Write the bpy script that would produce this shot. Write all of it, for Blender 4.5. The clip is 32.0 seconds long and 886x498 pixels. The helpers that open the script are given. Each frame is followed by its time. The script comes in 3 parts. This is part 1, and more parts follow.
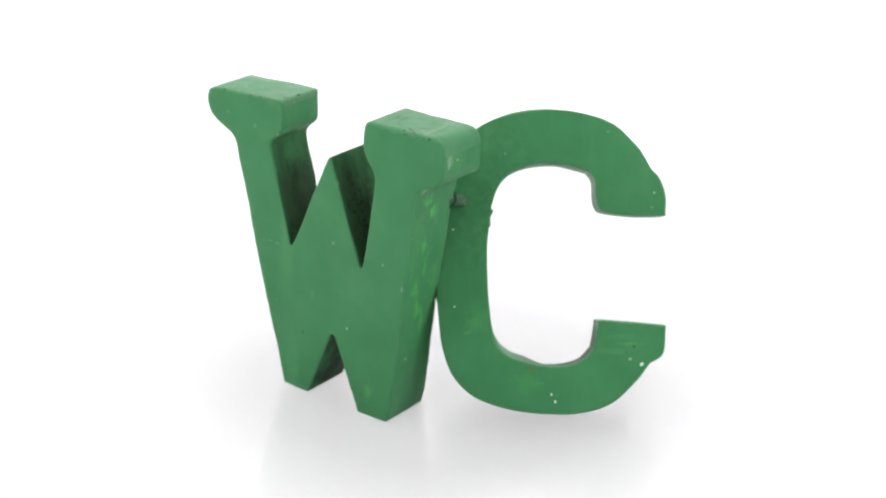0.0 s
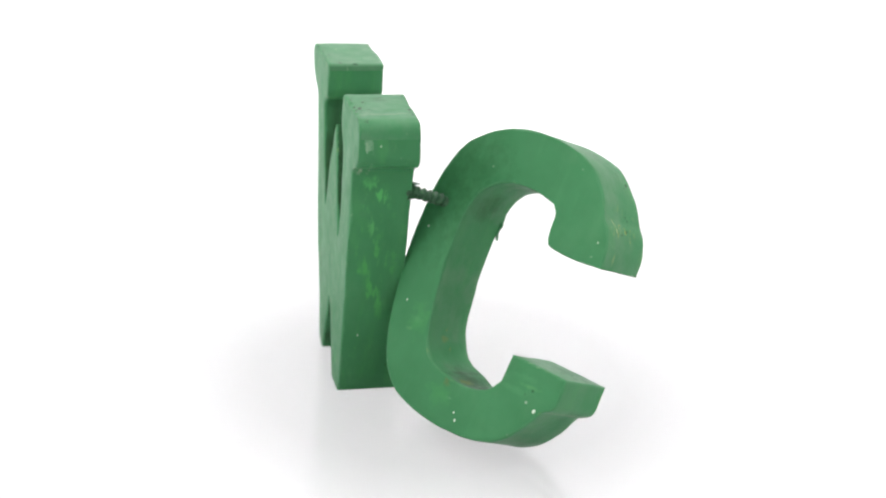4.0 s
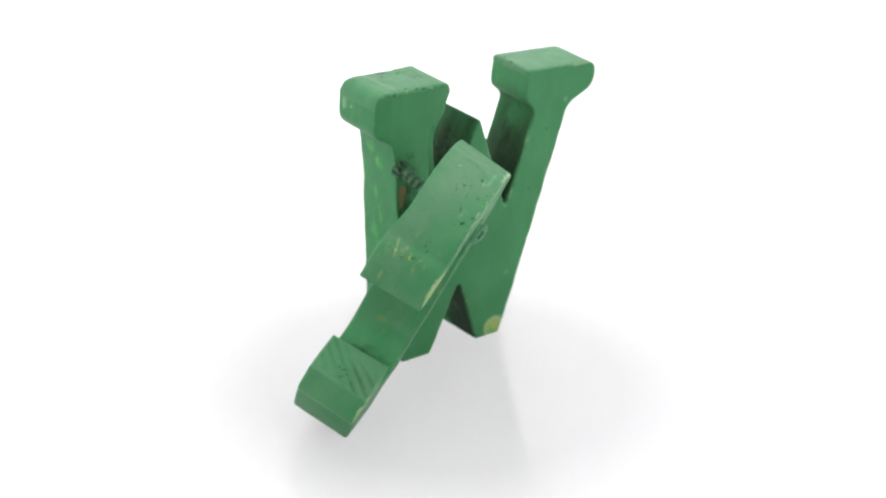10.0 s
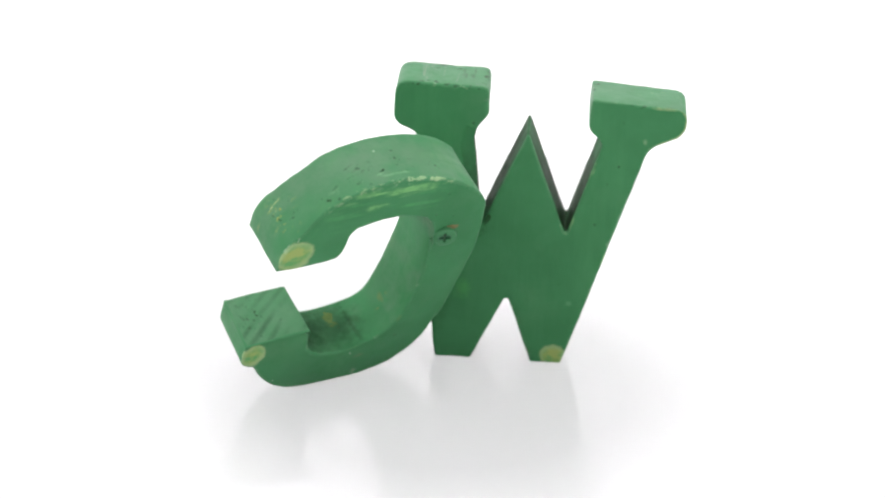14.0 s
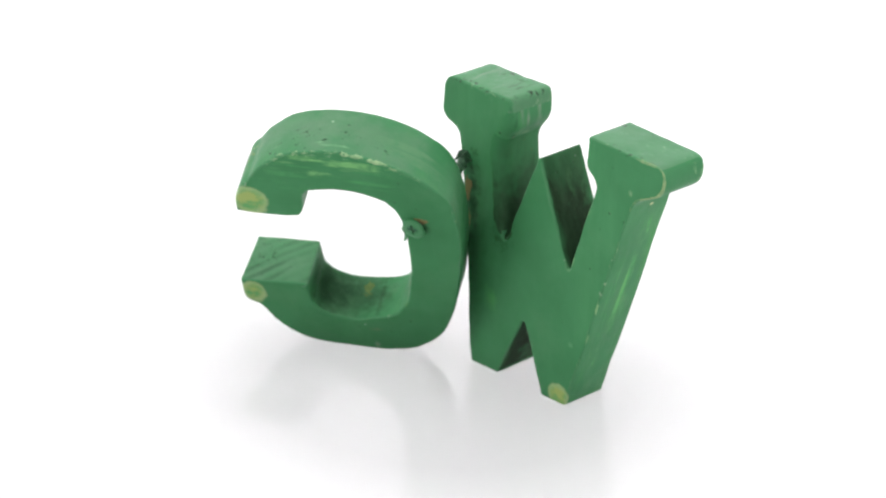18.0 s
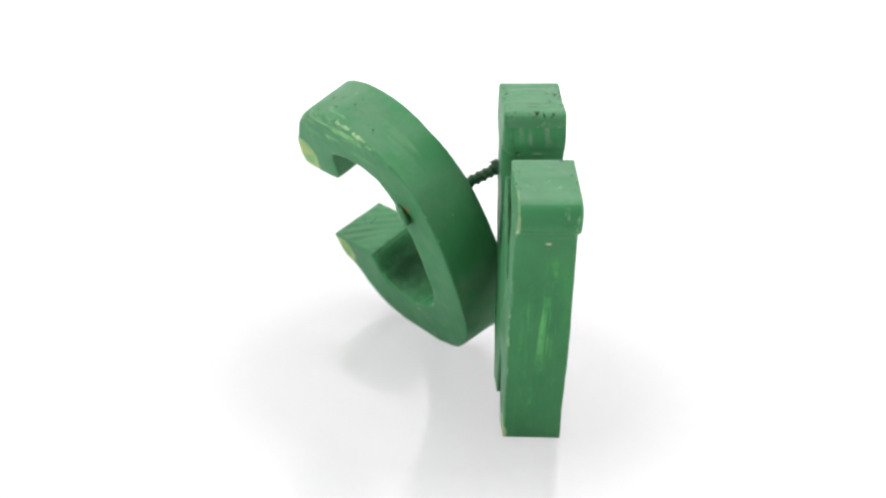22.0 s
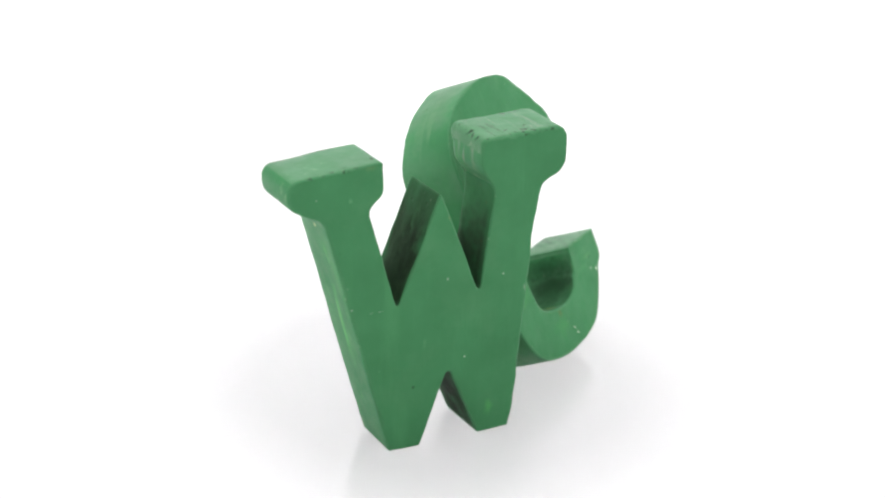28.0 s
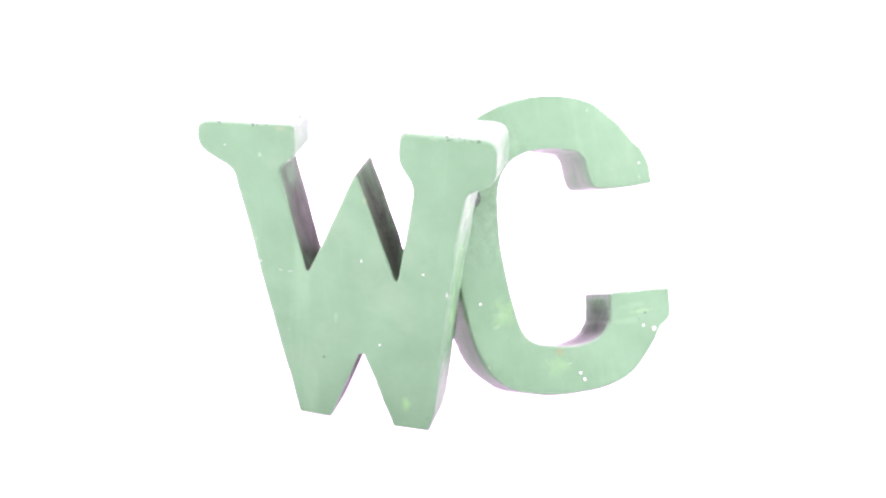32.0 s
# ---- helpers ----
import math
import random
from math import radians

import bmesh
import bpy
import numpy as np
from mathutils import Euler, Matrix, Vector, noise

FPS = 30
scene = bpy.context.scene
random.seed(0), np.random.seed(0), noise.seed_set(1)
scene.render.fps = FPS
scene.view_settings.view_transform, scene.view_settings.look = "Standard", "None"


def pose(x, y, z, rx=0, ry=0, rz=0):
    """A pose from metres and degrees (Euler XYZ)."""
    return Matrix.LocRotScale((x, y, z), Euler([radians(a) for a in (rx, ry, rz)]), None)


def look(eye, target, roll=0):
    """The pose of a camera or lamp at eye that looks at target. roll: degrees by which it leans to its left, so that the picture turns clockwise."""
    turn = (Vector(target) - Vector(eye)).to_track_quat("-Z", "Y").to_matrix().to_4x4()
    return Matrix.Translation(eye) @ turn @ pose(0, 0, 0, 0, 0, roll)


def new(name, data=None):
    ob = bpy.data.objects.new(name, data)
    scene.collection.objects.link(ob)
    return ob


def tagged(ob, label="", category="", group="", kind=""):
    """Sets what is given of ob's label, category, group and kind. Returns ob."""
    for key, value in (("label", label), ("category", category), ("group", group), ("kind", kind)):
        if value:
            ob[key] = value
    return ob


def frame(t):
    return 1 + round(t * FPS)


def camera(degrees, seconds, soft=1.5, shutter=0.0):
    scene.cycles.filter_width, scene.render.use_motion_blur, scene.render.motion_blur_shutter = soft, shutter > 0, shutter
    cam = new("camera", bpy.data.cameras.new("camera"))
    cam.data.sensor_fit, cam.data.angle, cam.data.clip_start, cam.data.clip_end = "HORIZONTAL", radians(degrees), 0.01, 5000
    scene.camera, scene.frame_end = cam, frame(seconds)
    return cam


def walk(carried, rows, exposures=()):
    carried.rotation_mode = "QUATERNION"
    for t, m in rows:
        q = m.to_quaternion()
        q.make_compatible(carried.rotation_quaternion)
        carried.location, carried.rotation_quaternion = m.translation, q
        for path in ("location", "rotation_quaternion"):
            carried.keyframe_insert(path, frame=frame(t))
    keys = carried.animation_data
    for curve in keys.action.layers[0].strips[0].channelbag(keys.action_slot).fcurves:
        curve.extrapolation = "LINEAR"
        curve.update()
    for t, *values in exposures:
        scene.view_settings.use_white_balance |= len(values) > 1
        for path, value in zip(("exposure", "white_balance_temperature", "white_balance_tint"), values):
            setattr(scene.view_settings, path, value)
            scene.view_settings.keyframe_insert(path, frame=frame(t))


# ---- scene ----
# One wooden sign on a white turntable in a white light tent; the turntable goes round once in about 34 s.
EYE = (-0.00185, -0.6, 0.3105)
PITCH = radians(23.82)
cam = camera(23.87, 32.0, soft=2.2)
# the near side of the sign is sharp, the far side a little soft
cam.data.dof.use_dof, cam.data.dof.focus_distance, cam.data.dof.aperture_fstop = True, 0.625, 14.0
VIEW = look(EYE, (EYE[0], EYE[1] + math.cos(PITCH), EYE[2] - math.sin(PITCH)), 2.56)
# towards the end the picture brightens and pales
FADE = [(0.0, 0.0, 6500, 13), (29.3, 0.0, 6500, 13), (29.56, 0.0, 6500, 13), (30.0, 0.35, 6450, 25), (30.5, 0.73, 6450, 44), (31.0, 1.10, 6500, 66),
        (31.5, 1.47, 6550, 88), (32.0, 1.86, 6600, 108)]
walk(cam, [(0.0, VIEW), (32.0, VIEW)], FADE)

# ---- light ----
world = bpy.data.worlds.new("light_tent")
world.use_nodes = True
scene.world = world
wnt = world.node_tree
wbg = wnt.nodes["Background"]
wbg.inputs[0].default_value = (0.99, 0.985, 0.985, 1)
wbg.inputs[1].default_value = 0.47


def soft_lamp(name, eye, target, size, watts, color=(1, 1, 1)):
    data = bpy.data.lights.new(name, "AREA")
    data.shape, data.size, data.size_y = "RECTANGLE", size[0], size[1]
    data.energy, data.color = watts, color
    lamp = new(name, data)
    lamp.matrix_world = look(eye, target)
    return lamp


soft_lamp("softbox_top", (0.0, 0.0, 1.0), (0, 0, 0), (1.5, 1.3), 8.4)
soft_lamp("softbox_left", (-0.88, -0.24, 0.48), (0, 0, 0.05), (0.7, 0.7), 5.2)
soft_lamp("softbox_right", (0.88, -0.24, 0.48), (0, 0, 0.05), (0.7, 0.7), 4.2)
soft_lamp("softbox_back", (0.0, 0.35, 0.9), (0, 1.05, 0.3), (1.4, 0.4), 8.0)

# ---- materials ----


def mat(name, base=(0.8, 0.8, 0.8), rough=0.5, metal=0.0):
    m = bpy.data.materials.new(name)
    m.use_nodes = True
    b = m.node_tree.nodes["Principled BSDF"]
    b.inputs["Base Color"].default_value = (*base, 1)
    b.inputs["Roughness"].default_value = rough
    b.inputs["Metallic"].default_value = metal
    return m


class Nodes:
    """A short hand for a material's nodes."""

    def __init__(self, material):
        self.tree = material.node_tree
        self.bsdf = self.tree.nodes["Principled BSDF"]
        self.place = self.tree.nodes.new("ShaderNodeTexCoord").outputs["Object"]

    def add(self, kind, **values):
        node = self.tree.nodes.new(kind)
        for key, value in values.items():
            socket = node.inputs[key.replace("_", " ")]
            if isinstance(value, bpy.types.NodeSocket):
                self.tree.links.new(value, socket)
            else:
                socket.default_value = value
        return node

    def noise(self, scale, detail=4.0, rough=0.6, stretch=None, offset=(0, 0, 0)):
        place = self.place
        if stretch:
            place = self.add("ShaderNodeMapping", Vector=place, Scale=stretch, Location=offset).outputs[0]
        elif offset != (0, 0, 0):
            place = self.add("ShaderNodeMapping", Vector=place, Location=offset).outputs[0]
        return self.add("ShaderNodeTexNoise", Vector=place, Scale=scale, Detail=detail, Roughness=rough).outputs[0]

    def ramp(self, value, low, high, to=1.0):
        node = self.add("ShaderNodeMapRange", Value=value)
        node.inputs[1].default_value, node.inputs[2].default_value, node.inputs[4].default_value = low, high, to
        return node.outputs[0]

    def math(self, op, a, b=0.0):
        node = self.tree.nodes.new("ShaderNodeMath")
        node.operation = op
        for k, value in enumerate((a, b)):
            if isinstance(value, bpy.types.NodeSocket):
                self.tree.links.new(value, node.inputs[k])
            else:
                node.inputs[k].default_value = value
        return node.outputs[0]

    def mix(self, factor, a, b):
        node = self.tree.nodes.new("ShaderNodeMix")
        node.data_type = "RGBA"
        for k, value in ((0, factor), (6, a), (7, b)):
            if isinstance(value, bpy.types.NodeSocket):
                self.tree.links.new(value, node.inputs[k])
            else:
                node.inputs[k].default_value = (*value, 1) if k else value
        return node.outputs[2]

    def spot(self, at, size, ragged=1.3, soft=0.3, grain=330.0):
        """A mask, 1 inside an uneven blot at a place (mm) with half sizes (mm)."""
        moved = self.add("ShaderNodeMapping", Vector=self.place, Scale=[1000.0 / v for v in size],
                         Location=[-p / v for p, v in zip(at, size)]).outputs[0]
        away = self.add("ShaderNodeVectorMath")
        away.operation = "LENGTH"
        self.tree.links.new(moved, away.inputs[0])
        wobble = self.math("MULTIPLY", self.math("SUBTRACT", self.noise(grain, 3.0, 0.65), 0.5), ragged * 2)
        return self.ramp(self.math("ADD", away.outputs["Value"], wobble), 1.0, 1.0 - soft)


GREEN, GREEN_DEEP, GREEN_LIGHT = (0.049, 0.212, 0.084), (0.040, 0.182, 0.070), (0.066, 0.255, 0.100)


def paint(name, spots=(), worn=0.0, burn_shade=0.0, fading=None, seed=0.0, dabs=0.0, ridges=0.0, pits=(), scratches=(), gloss=0.25, haze=0.4, patches=(), relieve=0.6):
    """Brushed green paint on wood. spots: (place, half sizes, colour, strength). worn: light chips. burn_shade: dark
    saw marks, with the shade of the cuts painted in.
    dabs: thin bright brush dabs. ridges: coarse grain. pits: (place, half sizes) of clusters of dark holes.
    scratches: (place, half sizes, colour, grain per metre, stretch, how many) of streaky marks. haze: chalky greyer
    clouds.
    patches: (place, half sizes) of blots where the paint came off, with a pale rim."""
    m = mat(name, GREEN, 0.42)
    n = Nodes(m)
    off = (seed, seed * 1.7, -seed)
    broad = n.ramp(n.noise(55, 3.0, 0.55, offset=off), 0.35, 0.68)
    color = n.mix(broad, GREEN_DEEP, GREEN)
    brush = n.noise(70, 5.0, 0.6, (1.0, 1.0, 0.16), off)
    color = n.mix(n.ramp(brush, 0.56, 0.74, 0.55), color, GREEN_LIGHT)
    chalk = n.ramp(n.noise(42, 5.0, 0.62, offset=(seed + 2, 8, 3)), 0.5, 0.74)
    color = n.mix(n.math("MULTIPLY", chalk, haze), color, (0.082, 0.235, 0.105) if haze < 0.5 else (0.118, 0.228, 0.134))
    if haze > 0.5:
        cloud = n.ramp(n.noise(26, 4.0, 0.55, offset=(seed + 9, 2, 6)), 0.42, 0.66)
        color = n.mix(n.math("MULTIPLY", cloud, haze * 0.55), color, (0.125, 0.225, 0.140))
        smear = n.ramp(n.noise(150, 5.0, 0.65, (0.35, 1.0, 0.35), (seed + 4, 7, 1)), 0.56, 0.72)
        color = n.mix(n.math("MULTIPLY", smear, haze * 0.4), color, GREEN_DEEP)
    if dabs:
        dab = n.ramp(n.noise(120, 6.0, 0.65, (1.0, 1.0, 0.22), (seed + 6, 2, 1)), 0.52, 0.68)
        color = n.mix(n.math("MULTIPLY", dab, dabs), color, BRIGHT)
        thin = n.ramp(n.noise(260, 6.0, 0.7, (1.0, 1.0, 0.3), (seed + 1, 5, 3)), 0.60, 0.72)
        color = n.mix(n.math("MULTIPLY", thin, dabs * 0.6), color, (0.10, 0.30, 0.10))
    fine = n.noise(900, 3.0, 0.7)
    color = n.mix(n.ramp(fine, 0.5, 0.75, 0.25), color, GREEN_DEEP)
    # rubbed places where the wood shows yellowish through the paint
    rub = n.math("MULTIPLY", n.ramp(n.noise(130, 6.0, 0.72, offset=(seed + 3, 1, 2)), 0.66 - worn * 0.10, 0.76 - worn * 0.10), n.ramp(n.noise(28, 2.0), 0.48, 0.62))
    color = n.mix(n.math("MULTIPLY", rub, 0.6), color, (0.13, 0.26, 0.08))
    # pits and dust
    cells = n.add("ShaderNodeTexVoronoi", Vector=n.place, Scale=210.0).outputs[0]
    pit = n.math("MULTIPLY", n.ramp(cells, 0.13, 0.06), n.ramp(n.noise(45, 2.0, offset=(5, seed, 1)), 0.56, 0.64))
    color = n.mix(n.math("MULTIPLY", pit, 0.6), color, (0.012, 0.03, 0.014))
    dust = n.add("ShaderNodeTexVoronoi", Vector=n.add("ShaderNodeMapping", Vector=n.place, Location=(0.4 + seed, 0.1, 0.7)).outputs[0], Scale=150.0).outputs[0]
    dust = n.math("MULTIPLY", n.ramp(dust, 0.055, 0.035), n.ramp(n.noise(60, 2.0, offset=(2, 7, seed)), 0.55, 0.6))
    color = n.mix(n.math("MULTIPLY", dust, 0.7), color, (0.42, 0.60, 0.42))
    if worn:
        chip = n.ramp(n.noise(420, 5.0, 0.7, offset=(seed, 9, 4)), 0.60, 0.68)
        chip = n.math("MULTIPLY", chip, n.ramp(n.noise(70, 2.0, offset=(1, seed, 8)), 0.5, 0.62))
        color = n.mix(n.math("MULTIPLY", chip, worn), color, (0.34, 0.50, 0.30))
    if burn_shade:
        # saw burn and the shade deep in the cuts, both as colour
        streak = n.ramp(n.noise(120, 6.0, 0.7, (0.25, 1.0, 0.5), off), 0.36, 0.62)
        dark = n.math("MULTIPLY", n.ramp(n.noise(60, 3.0, offset=off), 0.80, 0.56), burn_shade)
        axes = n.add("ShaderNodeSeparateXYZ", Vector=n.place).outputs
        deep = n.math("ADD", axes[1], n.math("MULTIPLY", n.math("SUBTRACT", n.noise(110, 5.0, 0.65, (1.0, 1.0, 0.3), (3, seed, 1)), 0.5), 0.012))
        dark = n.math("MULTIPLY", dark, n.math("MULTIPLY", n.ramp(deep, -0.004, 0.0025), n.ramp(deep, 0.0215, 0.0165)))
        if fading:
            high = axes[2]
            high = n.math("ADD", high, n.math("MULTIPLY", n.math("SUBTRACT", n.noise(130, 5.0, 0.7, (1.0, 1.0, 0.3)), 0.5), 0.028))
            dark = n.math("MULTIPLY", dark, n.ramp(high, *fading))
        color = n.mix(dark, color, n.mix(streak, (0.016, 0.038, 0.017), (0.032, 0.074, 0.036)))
        fleck = n.ramp(n.noise(520, 3.0, 0.6, offset=off), 0.68, 0.74)
        color = n.mix(n.math("MULTIPLY", fleck, 0.3), color, (0.12, 0.12, 0.045))
    dull = 0.0
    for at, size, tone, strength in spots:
        blot = n.math("MULTIPLY", n.spot(at, size, 0.3 if tone == CHAR_SHADE else 0.7 if min(size) > 2.4 else 1.3, 0.95 if tone == CHAR_SHADE or strength <= 0.7 else 0.3), strength)
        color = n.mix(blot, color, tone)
        if tone in (SOOT, CHAR_SHADE, RAW):
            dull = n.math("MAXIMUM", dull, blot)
    for at, size in patches:
        mottle = n.ramp(n.noise(210, 4.0, 0.6, offset=(0.5, 1, 5)), 0.42, 0.58)
        color = n.mix(n.math("MULTIPLY", n.spot(at, size, 0.30, 0.16, 160.0), 0.75), color, (0.33, 0.45, 0.20))
        color = n.mix(n.spot(at, [0.86 * v for v in size], 0.42, 0.4, 220.0), color, n.mix(mottle, (0.105, 0.315, 0.105), (0.275, 0.365, 0.110)))
    for k, (at, size, tone, grain, stretch, many) in enumerate(scratches):
        line = n.ramp(n.noise(grain, 4.0, 0.6, stretch, (seed + k, 4, 2)), 0.66 - many, 0.72 - many)
        color = n.mix(n.math("MULTIPLY", line, n.spot(at, size, 0.8, 0.7)), color, tone)
    for at, size in pits:
        hole = n.math("MULTIPLY", n.ramp(n.noise(640, 2.0, 0.5, offset=(seed, 3, 7)), 0.58, 0.63), n.spot(at, size, 1.2, 0.8))
        pit = n.math("MAXIMUM", pit, hole)
        color = n.mix(n.math("MULTIPLY", hole, 0.9), color, (0.008, 0.016, 0.008))
    if ridges:
        across = n.add("ShaderNodeMapping", Vector=n.place, Rotation=(0, 0, radians(53))).outputs[0]
        band = n.add("ShaderNodeTexWave", Vector=across, Scale=92.0, Distortion=2.6, Detail=2.0, Detail_Scale=0.6).outputs[1]
        strong = n.math("MULTIPLY", n.ramp(band, 0.25, 1.0), n.ramp(n.noise(90, 3.0, offset=(8, 1, seed)), 0.38, 0.68))
        color = n.mix(n.math("MULTIPLY", strong, 0.65), color, (0.026, 0.085, 0.040))
    n.tree.links.new(color, n.bsdf.inputs["Base Color"])
    n.tree.links.new(n.math("ADD", n.ramp(n.noise(180, 4.0), 0.3, 0.7, 0.16), 0.55 if burn_shade else 0.40), n.bsdf.inputs["Roughness"])
    # bare, sooty and shade-coloured blots have no gloss
    n.tree.links.new(n.math("SUBTRACT", 0.08 if burn_shade else gloss, n.math("MULTIPLY", dull, 0.06 if burn_shade else gloss)), n.bsdf.inputs["Specular IOR Level"])
    relief = n.math("ADD", n.math("MULTIPLY", n.noise(160, 5.0, 0.6, (1.0, 1.0, 0.22), off), 0.7), n.math("MULTIPLY", n.noise(70, 2.0), 0.8))
    relief = n.math("ADD", relief, n.math("MULTIPLY", fine, 0.12))
    relief = n.math("SUBTRACT", relief, n.math("MULTIPLY", pit, 0.6))
    if ridges:
        relief = n.math("SUBTRACT", relief, n.math("MULTIPLY", band, ridges))
    bump = n.add("ShaderNodeBump", Height=relief, Strength=relieve, Distance=0.0006)
    n.tree.links.new(bump.outputs[0], n.bsdf.inputs["Normal"])
    return m


STRAW, BRIGHT = (0.30, 0.34, 0.12), (0.062, 0.300, 0.082)
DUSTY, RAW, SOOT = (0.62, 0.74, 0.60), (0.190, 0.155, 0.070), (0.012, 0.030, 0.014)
FLINT, OLIVE, CHAR_SHADE = (0.36, 0.52, 0.34), (0.19, 0.22, 0.06), (0.014, 0.046, 0.020)
W_SPOTS = [
    ((-58.6, 8.4, 74.3), (1.8, 1.0, 0.4), (0.42, 0.48, 0.26), 0.9), ((-43.0, 11.2, 81.7), (2.0, 2.2, 0.8), STRAW, 0.7),
    ((-44.7, 0.0, 46.9), (1.0, 1.0, 0.40), DUSTY, 0.7), ((-42.1, 0.0, 46.8), (1.2, 1.0, 0.28), DUSTY, 0.5),
    ((-62.7, 0.0, 84.9), (0.4, 1.0, 0.3), DUSTY, 0.3), ((-51.9, 0.0, 83.0), (0.5, 1.0, 0.8), (0.10, 0.30, 0.13), 0.6), ((-52.5, 0.0, 56.0), (0.3, 1.0, 0.3), DUSTY, 0.4), ((-51.2, 0.0, 49.0), (0.5, 1.0, 0.35), DUSTY, 0.3),
    ((-41.8, 0.0, 27.5), (0.6, 1.0, 0.8), (0.11, 0.31, 0.15), 0.6), ((-27.0, 0.0, 34.0), (0.8, 1.0, 1.6), (0.08, 0.27, 0.11), 0.6), ((-19.7, 0.0, 53.3), (0.35, 1.0, 0.6), DUSTY, 0.3),
    ((7.0, 0.0, 45.7), (0.5, 1.0, 1.0), DUSTY, 0.35), ((-39.0, 18.4, 22.3), (1.2, 1.0, 1.0), (0.12, 0.34, 0.15), 0.6), ((-49.9, 18.3, 44.3), (0.7, 1.0, 0.7), FLINT, 0.9), ((-58.9, 18.3, 79.9), (0.8, 1.0, 1.2), (0.20, 0.36, 0.18), 0.7),
    ((-4.2, 0.0, 8.2), (1.8, 1.0, 3.4), BRIGHT, 0.7),
    # behind the C: dark smear, with the gap's shade put into the colour
    ((6.2, 18.4, 58.0), (4.0, 1.4, 16.0), SOOT, 0.7), ((4.6, 18.4, 40.0), (6.5, 1.4, 36.0), CHAR_SHADE, 0.6), ((7.6, 18.4, 61.0), (1.5, 1.2, 4.5), RAW, 0.9), ((7.0, 18.4, 50.0), (1.0, 1.2, 4.5), RAW, 0.8),
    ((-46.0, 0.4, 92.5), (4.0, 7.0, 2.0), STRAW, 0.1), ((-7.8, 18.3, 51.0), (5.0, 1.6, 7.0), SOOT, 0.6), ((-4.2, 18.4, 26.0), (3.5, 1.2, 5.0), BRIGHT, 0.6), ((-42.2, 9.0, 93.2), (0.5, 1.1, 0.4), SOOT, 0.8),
]
C_SPOTS = [
    ((27.9, 0.0, -22.8), (0.75, 0.8, 0.75), DUSTY, 0.9), ((2.0, 0.0, -35.3), (0.4, 0.8, 0.62), DUSTY, 0.95),
    ((0.7, 0.0, -33.2), (0.32, 0.8, 0.4), DUSTY, 0.9), ((0.8, 0.0, 42.9), (0.36, 0.8, 0.36), DUSTY, 0.8),
    ((-31.5, 0.0, 15.9), (0.4, 0.8, 0.4), DUSTY, 0.9), ((-30.0, 0.0, -7.6), (0.4, 0.8, 0.4), DUSTY, 0.8),
    ((-25.9, 0.0, -15.4), (1.6, 1.0, 1.0), (0.09, 0.28, 0.10), 0.6), ((-23.7, 0.0, -11.6), (2.4, 1.0, 1.4), (0.085, 0.28, 0.11), 0.6), ((-5.5, 0.0, -25.4), (1.4, 1.0, 2.2), (0.09, 0.15, 0.05), 0.7), ((-2.3, 0.0, -29.7), (1.4, 1.0, 0.8), (0.11, 0.30, 0.14), 0.6),
    ((23.5, 0.0, -16.6), (4.4, 1.0, 0.8), (0.085, 0.30, 0.10), 0.6), ((24.3, 0.0, -21.2), (0.7, 0.8, 0.6), DUSTY, 0.5), ((22.6, 0.0, 43.5), (1.4, 1.0, 1.4), (0.20, 0.32, 0.13), 0.7), ((-14.5, 0.0, 42.4), (1.6, 1.0, 0.6), (0.12, 0.32, 0.14), 0.6),
    ((22.0, 0.0, -14.5), (6.0, 1.0, 1.4), GREEN_LIGHT, 0.5), ((19.0, 0.0, -19.0), (8.0, 1.0, 1.2), GREEN_LIGHT, 0.45),
    ((-14.7, 0.0, 44.2), (4.0, 1.4, 4.0), BRIGHT, 0.4), ((-23.0, 0.0, -11.5), (4.5, 1.4, 6.0), BRIGHT, 0.4), ((-6.0, 0.0, -30.0), (6.0, 1.4, 4.0), BRIGHT, 0.35),
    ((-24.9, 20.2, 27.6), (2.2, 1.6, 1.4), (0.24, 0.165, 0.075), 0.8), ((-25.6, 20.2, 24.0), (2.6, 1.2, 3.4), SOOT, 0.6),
    # first spot: shade of the W on the C's shoulder, put into the colour
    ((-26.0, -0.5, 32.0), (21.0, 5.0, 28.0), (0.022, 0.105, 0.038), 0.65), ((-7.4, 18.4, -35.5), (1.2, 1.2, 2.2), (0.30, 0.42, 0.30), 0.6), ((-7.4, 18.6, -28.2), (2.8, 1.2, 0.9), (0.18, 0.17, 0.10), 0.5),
]
